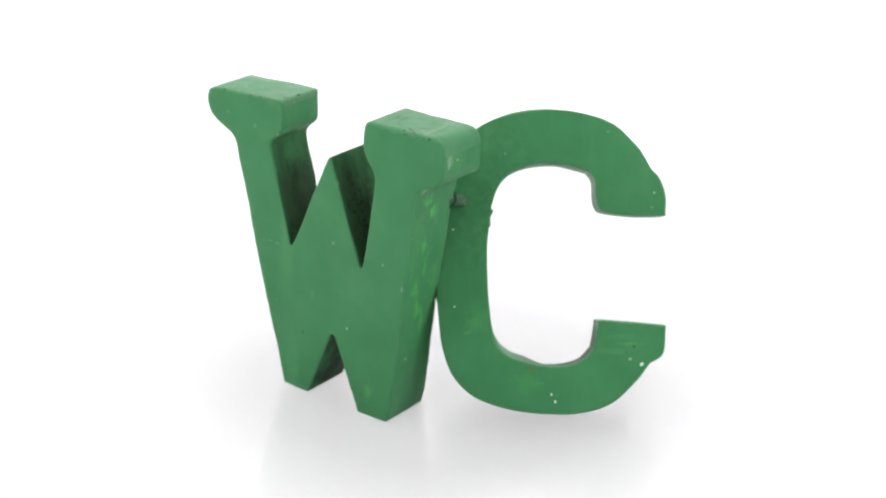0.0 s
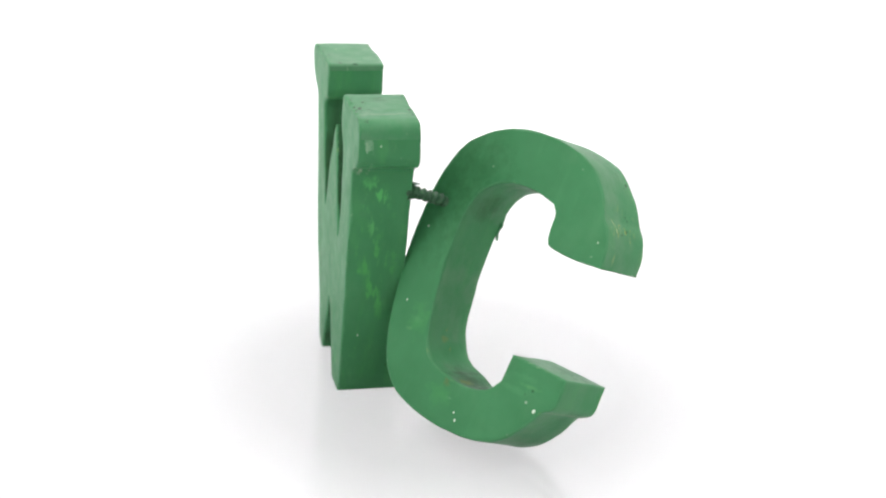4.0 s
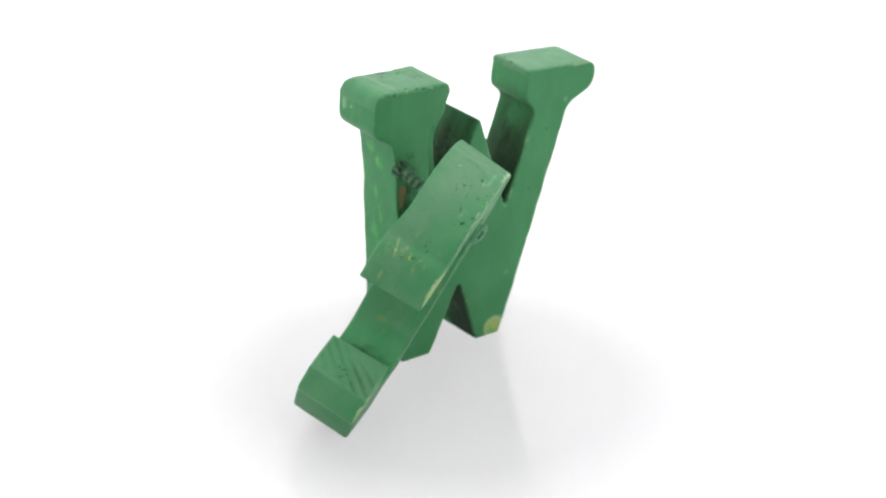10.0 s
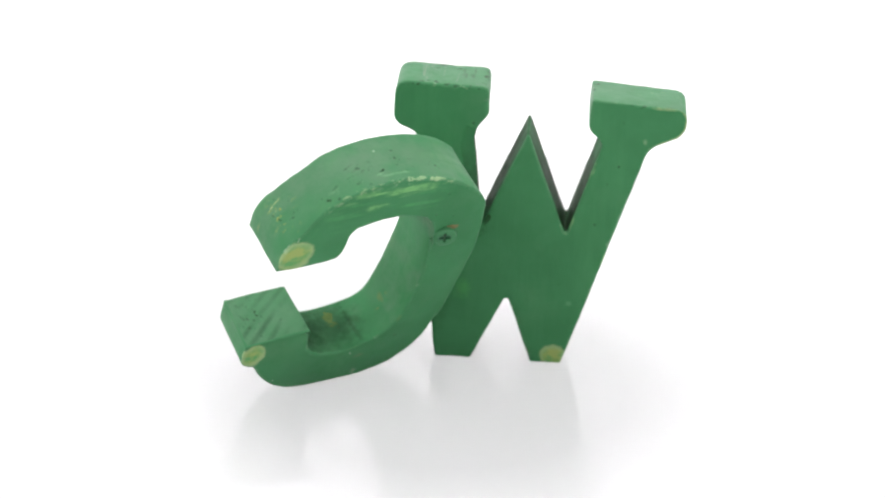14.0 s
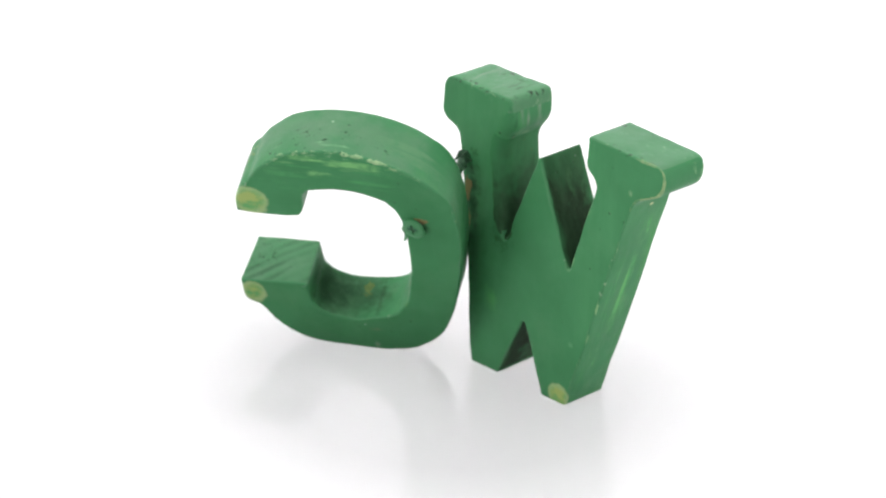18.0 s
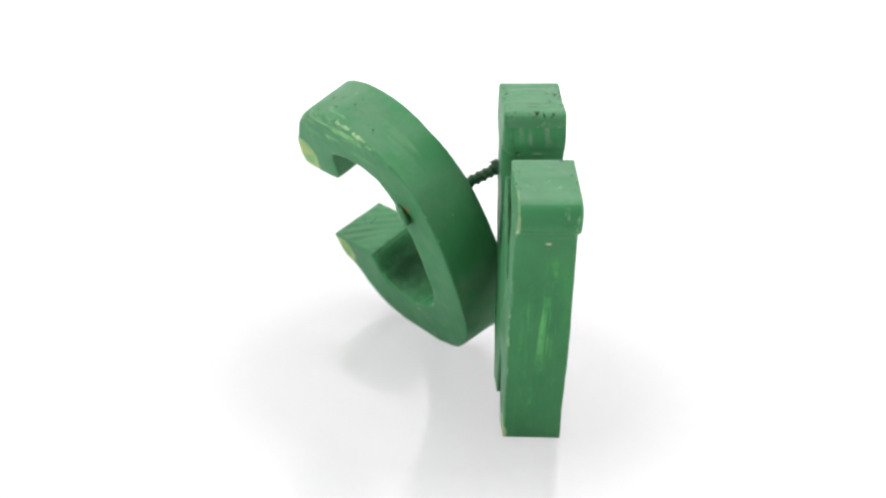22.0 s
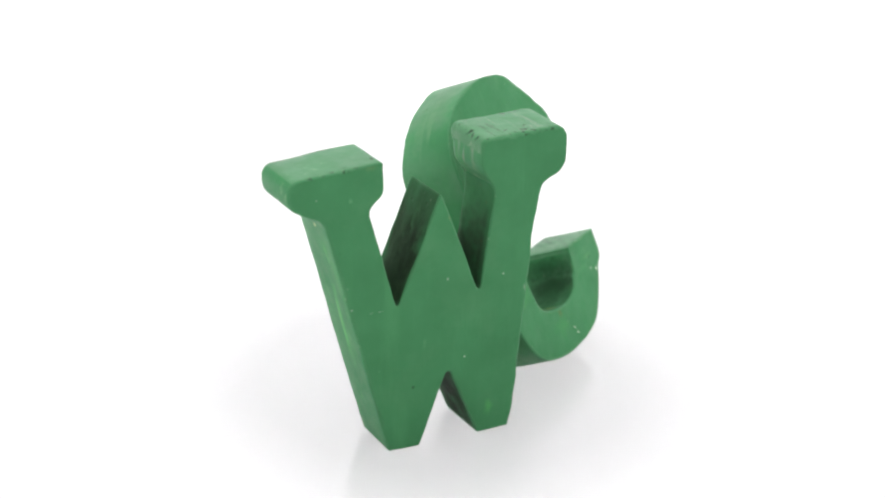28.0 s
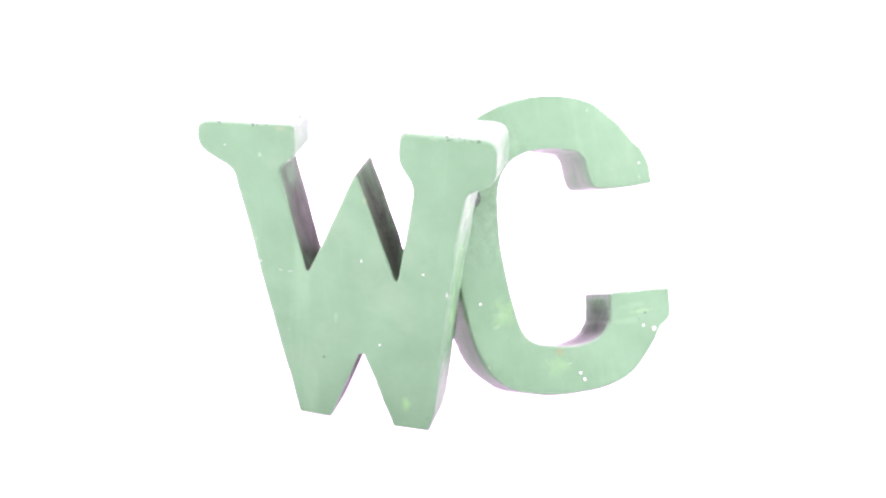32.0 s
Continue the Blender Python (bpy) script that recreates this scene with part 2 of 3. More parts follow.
# inside the lower bow: saw burn, with shade put into the colour
C_SIDE_SPOTS = [((2.0, 8.0, -39.4), (15.0, 9.0, 1.3), (0.26, 0.15, 0.08), 0.8), ((13.2, 9.0, -14.5), (1.6, 13.0, 6.0), CHAR_SHADE, 0.95), ((10.5, 9.0, -20.5), (4.5, 13.0, 4.0), CHAR_SHADE, 0.9),
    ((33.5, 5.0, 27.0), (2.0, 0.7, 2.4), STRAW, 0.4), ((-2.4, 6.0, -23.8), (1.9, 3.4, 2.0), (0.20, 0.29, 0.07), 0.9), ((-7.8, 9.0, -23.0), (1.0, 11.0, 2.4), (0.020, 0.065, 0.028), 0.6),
    ((10.0, 9.0, -20.0), (10.5, 15.0, 9.0), CHAR_SHADE, 0.95), ((4.0, 9.0, -22.0), (18.0, 16.0, 7.0), CHAR_SHADE, 0.9), ((-1.0, 9.0, -23.5), (12.0, 8.0, 3.0), (0.018, 0.060, 0.026), 0.5), ((-18.0, 10.0, 27.0), (5.0, 9.0, 6.0), (0.020, 0.055, 0.024), 0.5),
    ((-16.0, 8.0, -15.0), (3.0, 3.0, 1.6), (0.17, 0.20, 0.06), 0.6), ((-12.0, 10.0, 50.0), (18.0, 6.0, 8.0), (0.085, 0.190, 0.100), 0.55), ((14.0, 8.0, 51.0), (9.0, 6.0, 5.0), (0.130, 0.230, 0.150), 0.4),
]
W_STREAKS = [
    ((-55.0, 6.5, 64.0), (5.0, 2.6, 9.0), BRIGHT, 330.0, (1.0, 1.0, 0.12), 0.18), ((-48.5, 9.0, 45.0), (11.0, 7.5, 20.0), (0.068, 0.320, 0.098), 420.0, (0.05, 1.0, 0.05), 0.15),
    ((-48.5, 8.0, 46.0), (11.0, 4.0, 18.0), (0.105, 0.37, 0.115), 620.0, (0.04, 1.0, 0.04), 0.12), ((-53.0, 6.0, 62.0), (6.0, 2.5, 7.0), (0.10, 0.38, 0.12), 420.0, (1.0, 1.0, 0.10), 0.12), ((-41.0, 12.0, 14.0), (5.0, 5.0, 9.0), BRIGHT, 330.0, (1.0, 1.0, 0.12), 0.1),
    ((8.0, 8.0, 40.0), (7.0, 8.0, 28.0), BRIGHT, 200.0, (1.0, 1.0, 0.3), 0.14), ((9.0, 9.0, 60.0), (6.0, 4.0, 14.0), (0.08, 0.34, 0.10), 360.0, (1.0, 1.0, 0.2), 0.08),
]
C_SCRATCHES = [
    ((8.0, 20.2, 51.5), (16.0, 0.9, 5.0), (0.26, 0.44, 0.25), 700.0, (0.35, 1.0, 0.6), 0.06), ((4.0, 16.0, 52.0), (22.0, 3.6, 5.0), (0.15, 0.34, 0.17), 300.0, (0.2, 1.0, 0.5), 0.10),
    ((6.0, 14.0, 52.0), (18.0, 4.5, 5.0), (0.010, 0.028, 0.012), 520.0, (0.5, 1.0, 0.6), 0.06), ((29.5, 9.0, 36.0), (6.0, 8.0, 7.0), (0.20, 0.28, 0.08), 760.0, (0.45, 1.0, 0.45), 0.09),
    ((31.0, 5.0, 33.0), (5.0, 4.0, 7.0), (0.32, 0.42, 0.18), 900.0, (0.4, 1.0, 0.4), 0.06), ((30.0, 10.0, 36.0), (6.0, 8.0, 7.0), (0.012, 0.04, 0.016), 700.0, (0.8, 0.8, 0.8), 0.02),
    ((-16.0, 8.0, -15.0), (6.0, 6.0, 5.0), OLIVE, 480.0, (1.0, 0.6, 0.6), 0.03), ((-22.0, 10.0, 46.0), (16.0, 9.0, 11.0), (0.088, 0.225, 0.108), 260.0, (0.06, 1.0, 0.06), 0.12), ((-24.0, 11.0, 45.0), (13.0, 8.0, 10.0), (0.026, 0.095, 0.042), 300.0, (0.06, 1.0, 0.06), 0.06),
]
W_SCUFFS = [((-9.8, 9.0, 89.0), (2.4, 10.0, 7.5), (0.130, 0.240, 0.145), 330.0, (1.0, 1.0, 0.12), 0.13), ((-9.8, 9.0, 88.0), (2.4, 9.0, 7.0), (0.026, 0.090, 0.040), 330.0, (1.0, 1.0, 0.12), 0.06),
            ((18.0, 2.2, 85.0), (5.0, 3.4, 9.0), (0.20, 0.36, 0.22), 300.0, (0.7, 1.0, 0.5), 0.14), ((12.5, 2.5, 78.5), (5.0, 3.2, 2.6), (0.26, 0.36, 0.24), 420.0, (1.0, 1.0, 0.6), 0.16), ((10.0, 8.0, 70.0), (4.0, 6.0, 9.0), (0.075, 0.36, 0.10), 200.0, (1.0, 1.0, 0.4), 0.14),
            ((-71.0, 4.0, 84.0), (4.0, 5.0, 6.0), (0.22, 0.40, 0.20), 300.0, (1.0, 1.0, 0.3), 0.10)]
W_RIM = [((-66.0, 18.3, 84.0), (11.0, 1.8, 11.0), (0.25, 0.35, 0.16), 300.0, (1.0, 1.0, 0.4), 0.38), ((-48.0, 18.3, 44.0), (14.0, 1.4, 34.0), (0.20, 0.40, 0.17), 360.0, (1.0, 1.0, 0.2), 0.14)]
C_RIM = [((-2.0, 20.2, 50.5), (28.0, 2.0, 8.0), (0.29, 0.45, 0.23), 620.0, (0.5, 1.0, 1.0), 0.19), ((4.0, 20.4, 52.0), (20.0, 3.0, 5.0), (0.010, 0.024, 0.012), 520.0, (0.5, 1.0, 1.0), 0.05),
         ((28.0, 19.5, 33.0), (6.0, 3.0, 8.0), FLINT, 620.0, (0.6, 0.6, 0.6), 0.10)]
C_FACE = [((2.0, 20.2, 42.5), (24.0, 1.8, 9.0), (0.062, 0.280, 0.094), 300.0, (0.08, 1.0, 1.0), 0.14), ((2.0, 20.6, 48.0), (22.0, 1.4, 5.5), (0.15, 0.40, 0.14), 300.0, (0.14, 1.0, 0.9), 0.12), ((6.0, 20.6, 51.0), (16.0, 1.4, 2.2), (0.26, 0.44, 0.25), 520.0, (0.3, 1.0, 1.0), 0.06)]
C_PATCH = [((28.6, 20.2, 28.6), (6.2, 1.4, 6.9)), ((32.4, 19.5, -16.0), (4.4, 1.4, 5.6))]
W_PATCH = [((-34.8, 18.3, 3.0), (4.6, 2.0, 4.4))]
C_PITS = [((9.0, 13.0, 52.0), (3.4, 2.2, 3.0)), ((-4.0, 12.0, 53.0), (2.6, 2.0, 3.0)), ((13.0, 17.0, 51.0), (2.6, 1.6, 3.0)), ((28.0, 12.0, 38.5), (2.4, 2.6, 2.4)), ((-14.0, 15.0, 52.0), (3.0, 1.6, 2.6)), ((20.0, 16.5, 47.5), (2.4, 2.0, 2.4))]
W_PITS = [((4.0, 4.0, 95.8), (13.0, 1.4, 1.6)), ((-8.0, 9.0, 94.0), (2.0, 4.0, 2.0)), ((-44.0, 4.0, 93.0), (1.6, 1.4, 1.2)), ((6.0, 17.4, 95.8), (13.0, 1.5, 1.6)), ((-57.0, 17.6, 92.4), (14.0, 1.2, 1.6)), ((14.0, 3.0, 95.0), (6.0, 1.4, 1.6)), ((5.0, 0.8, 95.4), (15.0, 3.0, 2.4)), ((5.0, 18.0, 95.4), (15.0, 2.4, 2.4)), ((-9.5, 9.0, 95.0), (2.0, 10.0, 2.0)), ((-57.0, 0.8, 92.0), (14.0, 1.7, 1.6))]
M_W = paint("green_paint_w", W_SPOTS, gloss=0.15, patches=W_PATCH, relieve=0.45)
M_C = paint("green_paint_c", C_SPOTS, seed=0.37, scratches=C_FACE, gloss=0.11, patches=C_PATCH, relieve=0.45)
M_W_EDGE = paint("green_edge_w", [((-9.9, 9.0, 0.6), (2.4, 5.0, 1.4), RAW, 0.7), ((-26.0, 6.0, 0.6), (3.0, 6.0, 1.3), RAW, 0.7), ((2.6, 14.0, 0.6), (2.0, 3.0, 1.0), RAW, 0.5)], worn=0.8, seed=0.11, pits=[W_PITS[0], *W_PITS[3:]], scratches=W_RIM, patches=W_PATCH)
M_C_EDGE = paint("green_edge_c", worn=0.9, seed=0.53, pits=C_PITS[:3], scratches=C_RIM, patches=C_PATCH)
# walls of the cuts: scorched by the saw, their shade painted in
M_BURN_SHADE = paint("green_burn_shade", burn_shade=1.0, fading=(0.098, 0.069), seed=0.7, pits=[((-15.0, 8.0, 62.0), (9.0, 11.0, 20.0))], scratches=[((-22.0, 9.0, 64.0), (16.0, 12.0, 20.0), (0.036, 0.11, 0.045), 300.0, (1.0, 1.0, 0.12), 0.06)])
M_CHARRED_SHADE = paint("green_charred_shade", burn_shade=1.0, fading=(0.090, 0.066), seed=0.2, dabs=0.15)
M_SMOKED_SHADE = paint("green_smoked_shade", [((-7.2, 14.0, 81.0), (0.8, 0.8, 2.0), SOOT, 0.7), ((-7.0, 7.0, 81.0), (1.4, 4.0, 0.4), (0.26, 0.42, 0.25), 0.5)], burn_shade=0.9, fading=(0.085, 0.060), seed=0.45, dabs=0.1)
M_W_SIDE = paint("green_side_w", W_SPOTS[:2] + [((-7.2, 14.0, 81.6), (0.9, 0.8, 1.8), SOOT, 0.7), ((-7.0, 13.6, 80.6), (0.8, 0.6, 0.5), (0.34, 0.48, 0.30), 0.6), ((-7.0, 7.0, 81.0), (1.4, 4.0, 0.4), (0.26, 0.42, 0.25), 0.5)], seed=0.9, dabs=0.4, haze=0.35, gloss=0.14, patches=W_PATCH, scratches=W_STREAKS + W_SCUFFS, pits=[((-43.5, 10.0, 80.8), (4.0, 8.0, 2.6))])
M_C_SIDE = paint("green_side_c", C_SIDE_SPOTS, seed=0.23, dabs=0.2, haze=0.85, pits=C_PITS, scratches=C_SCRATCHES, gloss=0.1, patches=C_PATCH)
M_GRAIN = paint("green_end_grain", seed=0.61, ridges=0.16, haze=0.7, gloss=0.15, patches=C_PATCH, pits=[((30.0, 9.0, -9.5), (6.0, 9.0, 2.0))])
M_TOP = paint("green_serif_top", W_SPOTS[-1:], seed=0.77, worn=0.3, haze=0.62, pits=W_PITS, scratches=[((5.0, 9.0, 95.8), (15.0, 11.0, 2.0), (0.155, 0.250, 0.165), 420.0, (1.0, 0.10, 1.0), 0.13), ((2.0, 5.0, 95.8), (13.0, 9.0, 2.0), (0.03, 0.09, 0.04), 420.0, (1.0, 0.12, 1.0), 0.06), ((-56.0, 12.0, 92.4), (16.0, 8.0, 2.0), (0.095, 0.245, 0.12), 420.0, (0.3, 1.0, 1.0), 0.05)])


def white_acrylic():
    """Milky acrylic; the soft greyer round at its middle is shade put into the colour."""
    m = mat("white_acrylic", (0.88, 0.88, 0.88), 0.1)
    n = Nodes(m)
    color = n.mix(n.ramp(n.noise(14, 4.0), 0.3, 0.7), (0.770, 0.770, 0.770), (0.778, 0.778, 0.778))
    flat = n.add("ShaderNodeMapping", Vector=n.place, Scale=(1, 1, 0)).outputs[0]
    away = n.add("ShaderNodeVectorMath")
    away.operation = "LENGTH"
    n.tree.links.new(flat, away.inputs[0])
    mid_shade = n.ramp(n.math("ADD", away.outputs["Value"], n.math("MULTIPLY", n.math("SUBTRACT", n.noise(9, 2.0), 0.5), 0.008)), 0.116, 0.058)
    color = n.mix(mid_shade, color, (0.590, 0.590, 0.594))
    n.tree.links.new(color, n.bsdf.inputs["Base Color"])
    n.tree.links.new(n.math("ADD", n.ramp(n.noise(40, 5.0), 0.3, 0.7, 0.05), 0.07), n.bsdf.inputs["Roughness"])
    # light wanders through the milky plate and softens the shadows on it
    n.bsdf.subsurface_method = "BURLEY"
    n.bsdf.inputs["Subsurface Weight"].default_value = 0.93
    n.bsdf.inputs["Subsurface Radius"].default_value = (1.0, 1.0, 1.0)
    n.bsdf.inputs["Subsurface Scale"].default_value = 0.5
    n.bsdf.inputs["Specular IOR Level"].default_value = 0.34
    return m


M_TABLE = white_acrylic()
M_PAPER = mat("white_paper", (0.88, 0.88, 0.88), 0.85)
M_BASE = mat("white_plastic", (0.93, 0.93, 0.93), 0.6)


def painted_steel():
    m = mat("painted_steel", (0.03, 0.12, 0.05), 0.55, 0.0)
    n = Nodes(m)
    bare = n.ramp(n.noise(700, 4.0, 0.7), 0.52, 0.66)
    n.tree.links.new(n.mix(bare, (0.014, 0.068, 0.026), (0.045, 0.145, 0.062)), n.bsdf.inputs["Base Color"])
    n.tree.links.new(n.math("MULTIPLY", bare, 0.12), n.bsdf.inputs["Metallic"])
    return m


M_STEEL = painted_steel()
M_HEAD = paint("green_screw_head", [((0.0, 0.0, 0.0), (2.3, 2.3, 1.6), (0.02, 0.045, 0.05), 0.7), ((0.0, 0.0, -1.5), (6.0, 6.0, 1.2), (0.045, 0.042, 0.026), 0.85)], worn=0.9, seed=0.31)

# ---- shape helpers ----
MM = 0.001


def fillet(corners, steps=5):
    """A closed outline from corners (x, z, radius), each rounded by its radius."""
    out = []
    n = len(corners)
    for i in range(n):
        x, z, r = corners[i]
        p = Vector((x, z))
        a = Vector(corners[i - 1][:2]) - p
        b = Vector(corners[(i + 1) % n][:2]) - p
        half = a.angle(b) / 2
        cut = min(r / math.tan(half), 0.48 * a.length, 0.48 * b.length) if r > 0 else 0
        if cut <= 0:
            out.append(p)
            continue
        p0, p1 = p + a.normalized() * cut, p + b.normalized() * cut
        for k in range(steps + 1):
            t = k / steps
            out.append(p0 * (1 - t) ** 2 + p * 2 * t * (1 - t) + p1 * t ** 2)
    return out


def spline(knots, steps=5):
    """An open smooth line through knots (x, z)."""
    k = [Vector(p) for p in knots]
    k = [2 * k[0] - k[1], *k, 2 * k[-1] - k[-2]]
    out = []
    for i in range(1, len(k) - 2):
        a, b, c, d = k[i - 1:i + 3]
        for s in range(steps):
            t = s / steps
            out.append(0.5 * (2 * b + (c - a) * t + (2 * a - 5 * b + 4 * c - d) * t * t + (3 * b - a - 3 * c + d) * t ** 3))
    out.append(k[-2])
    return out


def resample(line, most):
    out = []
    for i, p in enumerate(line):
        q = line[(i + 1) % len(line)]
        k = max(1, math.ceil((q - p).length / most))
        out += [p.lerp(q, j / k) for j in range(k)]
    return [p for i, p in enumerate(out) if (p - out[i - 1]).length > 0.08]


def slab(front, back, depth, ease, rough=0.1, slot=None, lift=None, ragged=None, soft=None):
    """A hand-sawn board: its front outline (mm, x and z) at y = 0, its back one at y = depth(z). Edges eased by about ease mm.
    Slots: 0 faces, 1 eased edges; slot(p) names that of the sides."""
    n = len(front)
    area = sum(front[i - 1].x * front[i].y - front[i].x * front[i - 1].y for i in range(n))
    turn = 1 if area > 0 else -1
    out = []
    for i in range(n):
        t = (front[(i + 1) % n] - front[i - 1]).normalized()
        out.append(Vector((t.y, -t.x)) * turn)
    tight = []
    for i in range(n):
        a, b = front[i - 1], front[(i + 1) % n]
        spread = (out[(i + 1) % n] - out[i - 1]).dot((b - a).normalized())
        tight.append(0.6 * (b - a).length / spread if spread > 1e-4 else 9.0)
    bm = bmesh.new()
    levels = [(0.0, 1.0), (0.13, 0.42), (0.5, 0.1), (1.0, 0.0)]
    steps = [(y, s, 0.0) for y, s in levels] + [(0.0, 0.0, 0.13 * k) for k in range(1, 6)] + [(-y, s, 1.0) for y, s in levels[::-1]]
    rings = []
    for y, s, deep in steps:
        ring = []
        for i in range(n):
            p = front[i].lerp(back[i], deep)
            side = 9.0 if deep > 0.5 else 0.0
            wear = ease * (0.75 + 0.7 * noise.noise((p.x * 0.12, p.y * 0.12, side)) + 0.35 * noise.noise((p.x * 0.6, p.y * 0.6, side)))
            if ragged:
                wear += ragged(p, deep) * abs(noise.noise((p.x * 0.9, p.y * 0.9, 4.0)))
            if soft:
                wear += soft(p, deep)
            wear = min(max(wear, 0.22 * ease), tight[i])
            d = deep * depth(p.y) + y * wear
            bulge = rough * (noise.noise((p.x * 0.09, p.y * 0.09, d * 0.1)) + 0.6 * noise.noise((p.x * 0.35, p.y * 0.35, d * 0.2)))
            q = p - out[i] * (s * wear - bulge)
            ring.append(bm.verts.new((q.x * MM, d * MM, q.y * MM)))
        rings.append(ring)
    edge = len(levels) - 1
    for k in range(len(rings) - 1):
        rim = k < edge or k >= len(rings) - 1 - edge
        for i in range(n):
            j = (i + 1) % n
            f = bm.faces.new((rings[k][i], rings[k][j], rings[k + 1][j], rings[k + 1][i]))
            f.smooth = True
            worn_round = soft and soft(front[i], k / len(rings)) > 0.6
            f.material_index = 1 if rim and not worn_round else slot((front[i] + front[j]) / 2)
    caps = [bm.faces.new(ring) for ring in (rings[0], rings[-1])]
    bmesh.ops.recalc_face_normals(bm, faces=bm.faces)
    # both faces are gridded, so that they can be a little uneven
    low, high = [min(p[k] for p in front) for k in (0, 1)], [max(p[k] for p in front) for k in (0, 1)]
    for k, way in ((0, (1, 0, 0)), (1, (0, 0, 1))):
        for c in range(1, int((high[k] - low[k]) / 3.0) + 1):
            at = (low[k] + 3.0 * c - 0.37) * MM
            geom = caps + list({e for f in caps for e in f.edges}) + list({v for f in caps for v in f.verts})
            cut = bmesh.ops.bisect_plane(bm, geom=geom, dist=1e-7, plane_co=(at, 0, 0) if k == 0 else (0, 0, at), plane_no=way)
            caps = list({g for g in cut["geom"] if isinstance(g, bmesh.types.BMFace)})
    for f in caps:
        f.smooth = True
    for v in bm.verts:
        x, y, z = [c / MM for c in v.co]
        near = 1 - y / depth(z)
        uneven = 0.28 * noise.noise((x * 0.07, z * 0.07, 3.0 * near)) + 0.1 * noise.noise((x * 0.2, z * 0.2, 5.0 * near))
        v.co.y += (uneven - near * (lift(Vector((x, z))) if lift else 0.0)) * MM
    return bm


def part(name, bm, material, parent, label="", shade=True):
    me = bpy.data.meshes.new(name)
    bm.normal_update()
    bm.to_mesh(me)
    bm.free()
    if shade:
        for poly in me.polygons:
            poly.use_smooth = True
        me.set_sharp_from_angle(angle=radians(38))
    for m in material if isinstance(material, list) else [material]:
        me.materials.append(m)
    ob = new(name, me)
    ob.parent = parent
    if label:
        tagged(ob, label)
    return ob


def lathe(profile, steps=48):
    """A solid turned round z from (radius, z) in metres."""
    bm = bmesh.new()
    rings = []
    for r, z in profile:
        if r <= 0:
            rings.append([bm.verts.new((0, 0, z))])
        else:
            rings.append([bm.verts.new((r * math.cos(2 * math.pi * k / steps), r * math.sin(2 * math.pi * k / steps), z)) for k in range(steps)])
    for a, b in zip(rings, rings[1:]):
        for k in range(steps):
            quad = [a[k % len(a)], a[(k + 1) % len(a)], b[(k + 1) % len(b)], b[k % len(b)]]
            bm.faces.new(list(dict.fromkeys(quad)))
    bmesh.ops.recalc_face_normals(bm, faces=bm.faces)
    return bm


# ---- the tent's floor and backdrop ----
def backdrop():
    bm = bmesh.new()
    line = [(-2.2, 0.0), (0.55, 0.0)]
    line += [(0.55 + 0.5 * math.sin(a), 0.5 - 0.5 * math.cos(a)) for a in [math.pi / 2 * k / 12 for k in range(1, 13)]]
    line += [(1.05, 1.8)]
    rows = [[bm.verts.new((x, y, z - 0.03)) for y, z in line] for x in (-2.2, 2.2)]
    low = [[bm.verts.new((x, y + 0.01, z - 0.04)) for y, z in line] for x in (-2.2, 2.2)]
    for i in range(len(line) - 1):
        bm.faces.new((rows[0][i], rows[1][i], rows[1][i + 1], rows[0][i + 1]))
        bm.faces.new((low[0][i], low[0][i + 1], low[1][i + 1], low[1][i]))
    bmesh.ops.recalc_face_normals(bm, faces=bm.faces)
    me = bpy.data.meshes.new("backdrop")
    bm.to_mesh(me)
    bm.free()
    for poly in me.polygons:
        poly.use_smooth = True
    me.materials.append(M_PAPER)
    return tagged(new("backdrop", me), "seamless white paper sweep behind the turntable", "backdrop", kind="structure")


backdrop()

# ---- turntable ----
turntable = tagged(new("turntable"), "round glossy white acrylic turntable under the sign", "turntable")
turntable.location = (0, 0, -0.03)
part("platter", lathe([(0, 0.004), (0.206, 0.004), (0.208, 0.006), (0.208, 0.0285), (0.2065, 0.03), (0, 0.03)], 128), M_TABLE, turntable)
# unseen white disc, widened to throw light back into the plate
part("base", lathe([(0, 0.0), (0.2, 0.0), (0.2, 0.0035), (0, 0.0035)], 96), M_BASE, turntable)

# ---- the sign ----
sign = tagged(new("wc_sign"), "hand-painted green wooden WC sign, two letters joined by a screw", "sign")

W_LEFT = [(-71.7, 91.3, 4), (-41.7, 93.3, 1.2), (-41.0, 83.4, 5), (-46.0, 78.8, 3.5), (-36.3, 46.2, 1)]
W_MIDDLE = [(-22.6, 81.1, 0.9), (-8.5, 46.3, 0.9)]
W_RIGHT = [(-4.4, 79.2, 9), (-9.6, 85.6, 9), (-9.8, 95.2, 2.6), (19.6, 96, 5), (19.8, 82.2, 6), (11.6, 78.8, 4), (9.6, 66.5, 14), (4.8, 6, 6), (3.4, -0.4, 1.2)]
W_FEET = [(-7.6, -0.4, 1.2), (-17.9, 22.8, 0.7), (-19.3, 22.8, 0.7), (-27.7, -0.4, 1.2), (-37.6, -0.4, 1.2)]
W_BACK = [(-46.4, 29, 40), (-55.5, 61.5, 24), (-60.2, 77.6, 7), (-71.6, 83.0, 6)]


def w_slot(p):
    """The walls of the three cuts hold saw burn and painted shade; the serifs' tops show the grain."""
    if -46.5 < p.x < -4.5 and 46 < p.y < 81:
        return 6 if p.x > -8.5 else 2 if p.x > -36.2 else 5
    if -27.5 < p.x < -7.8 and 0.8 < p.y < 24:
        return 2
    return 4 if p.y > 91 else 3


def ramp01(v, a, b):
    t = min(1.0, max(0.0, (v - a) / (b - a)))
    return t * t * (3 - 2 * t)


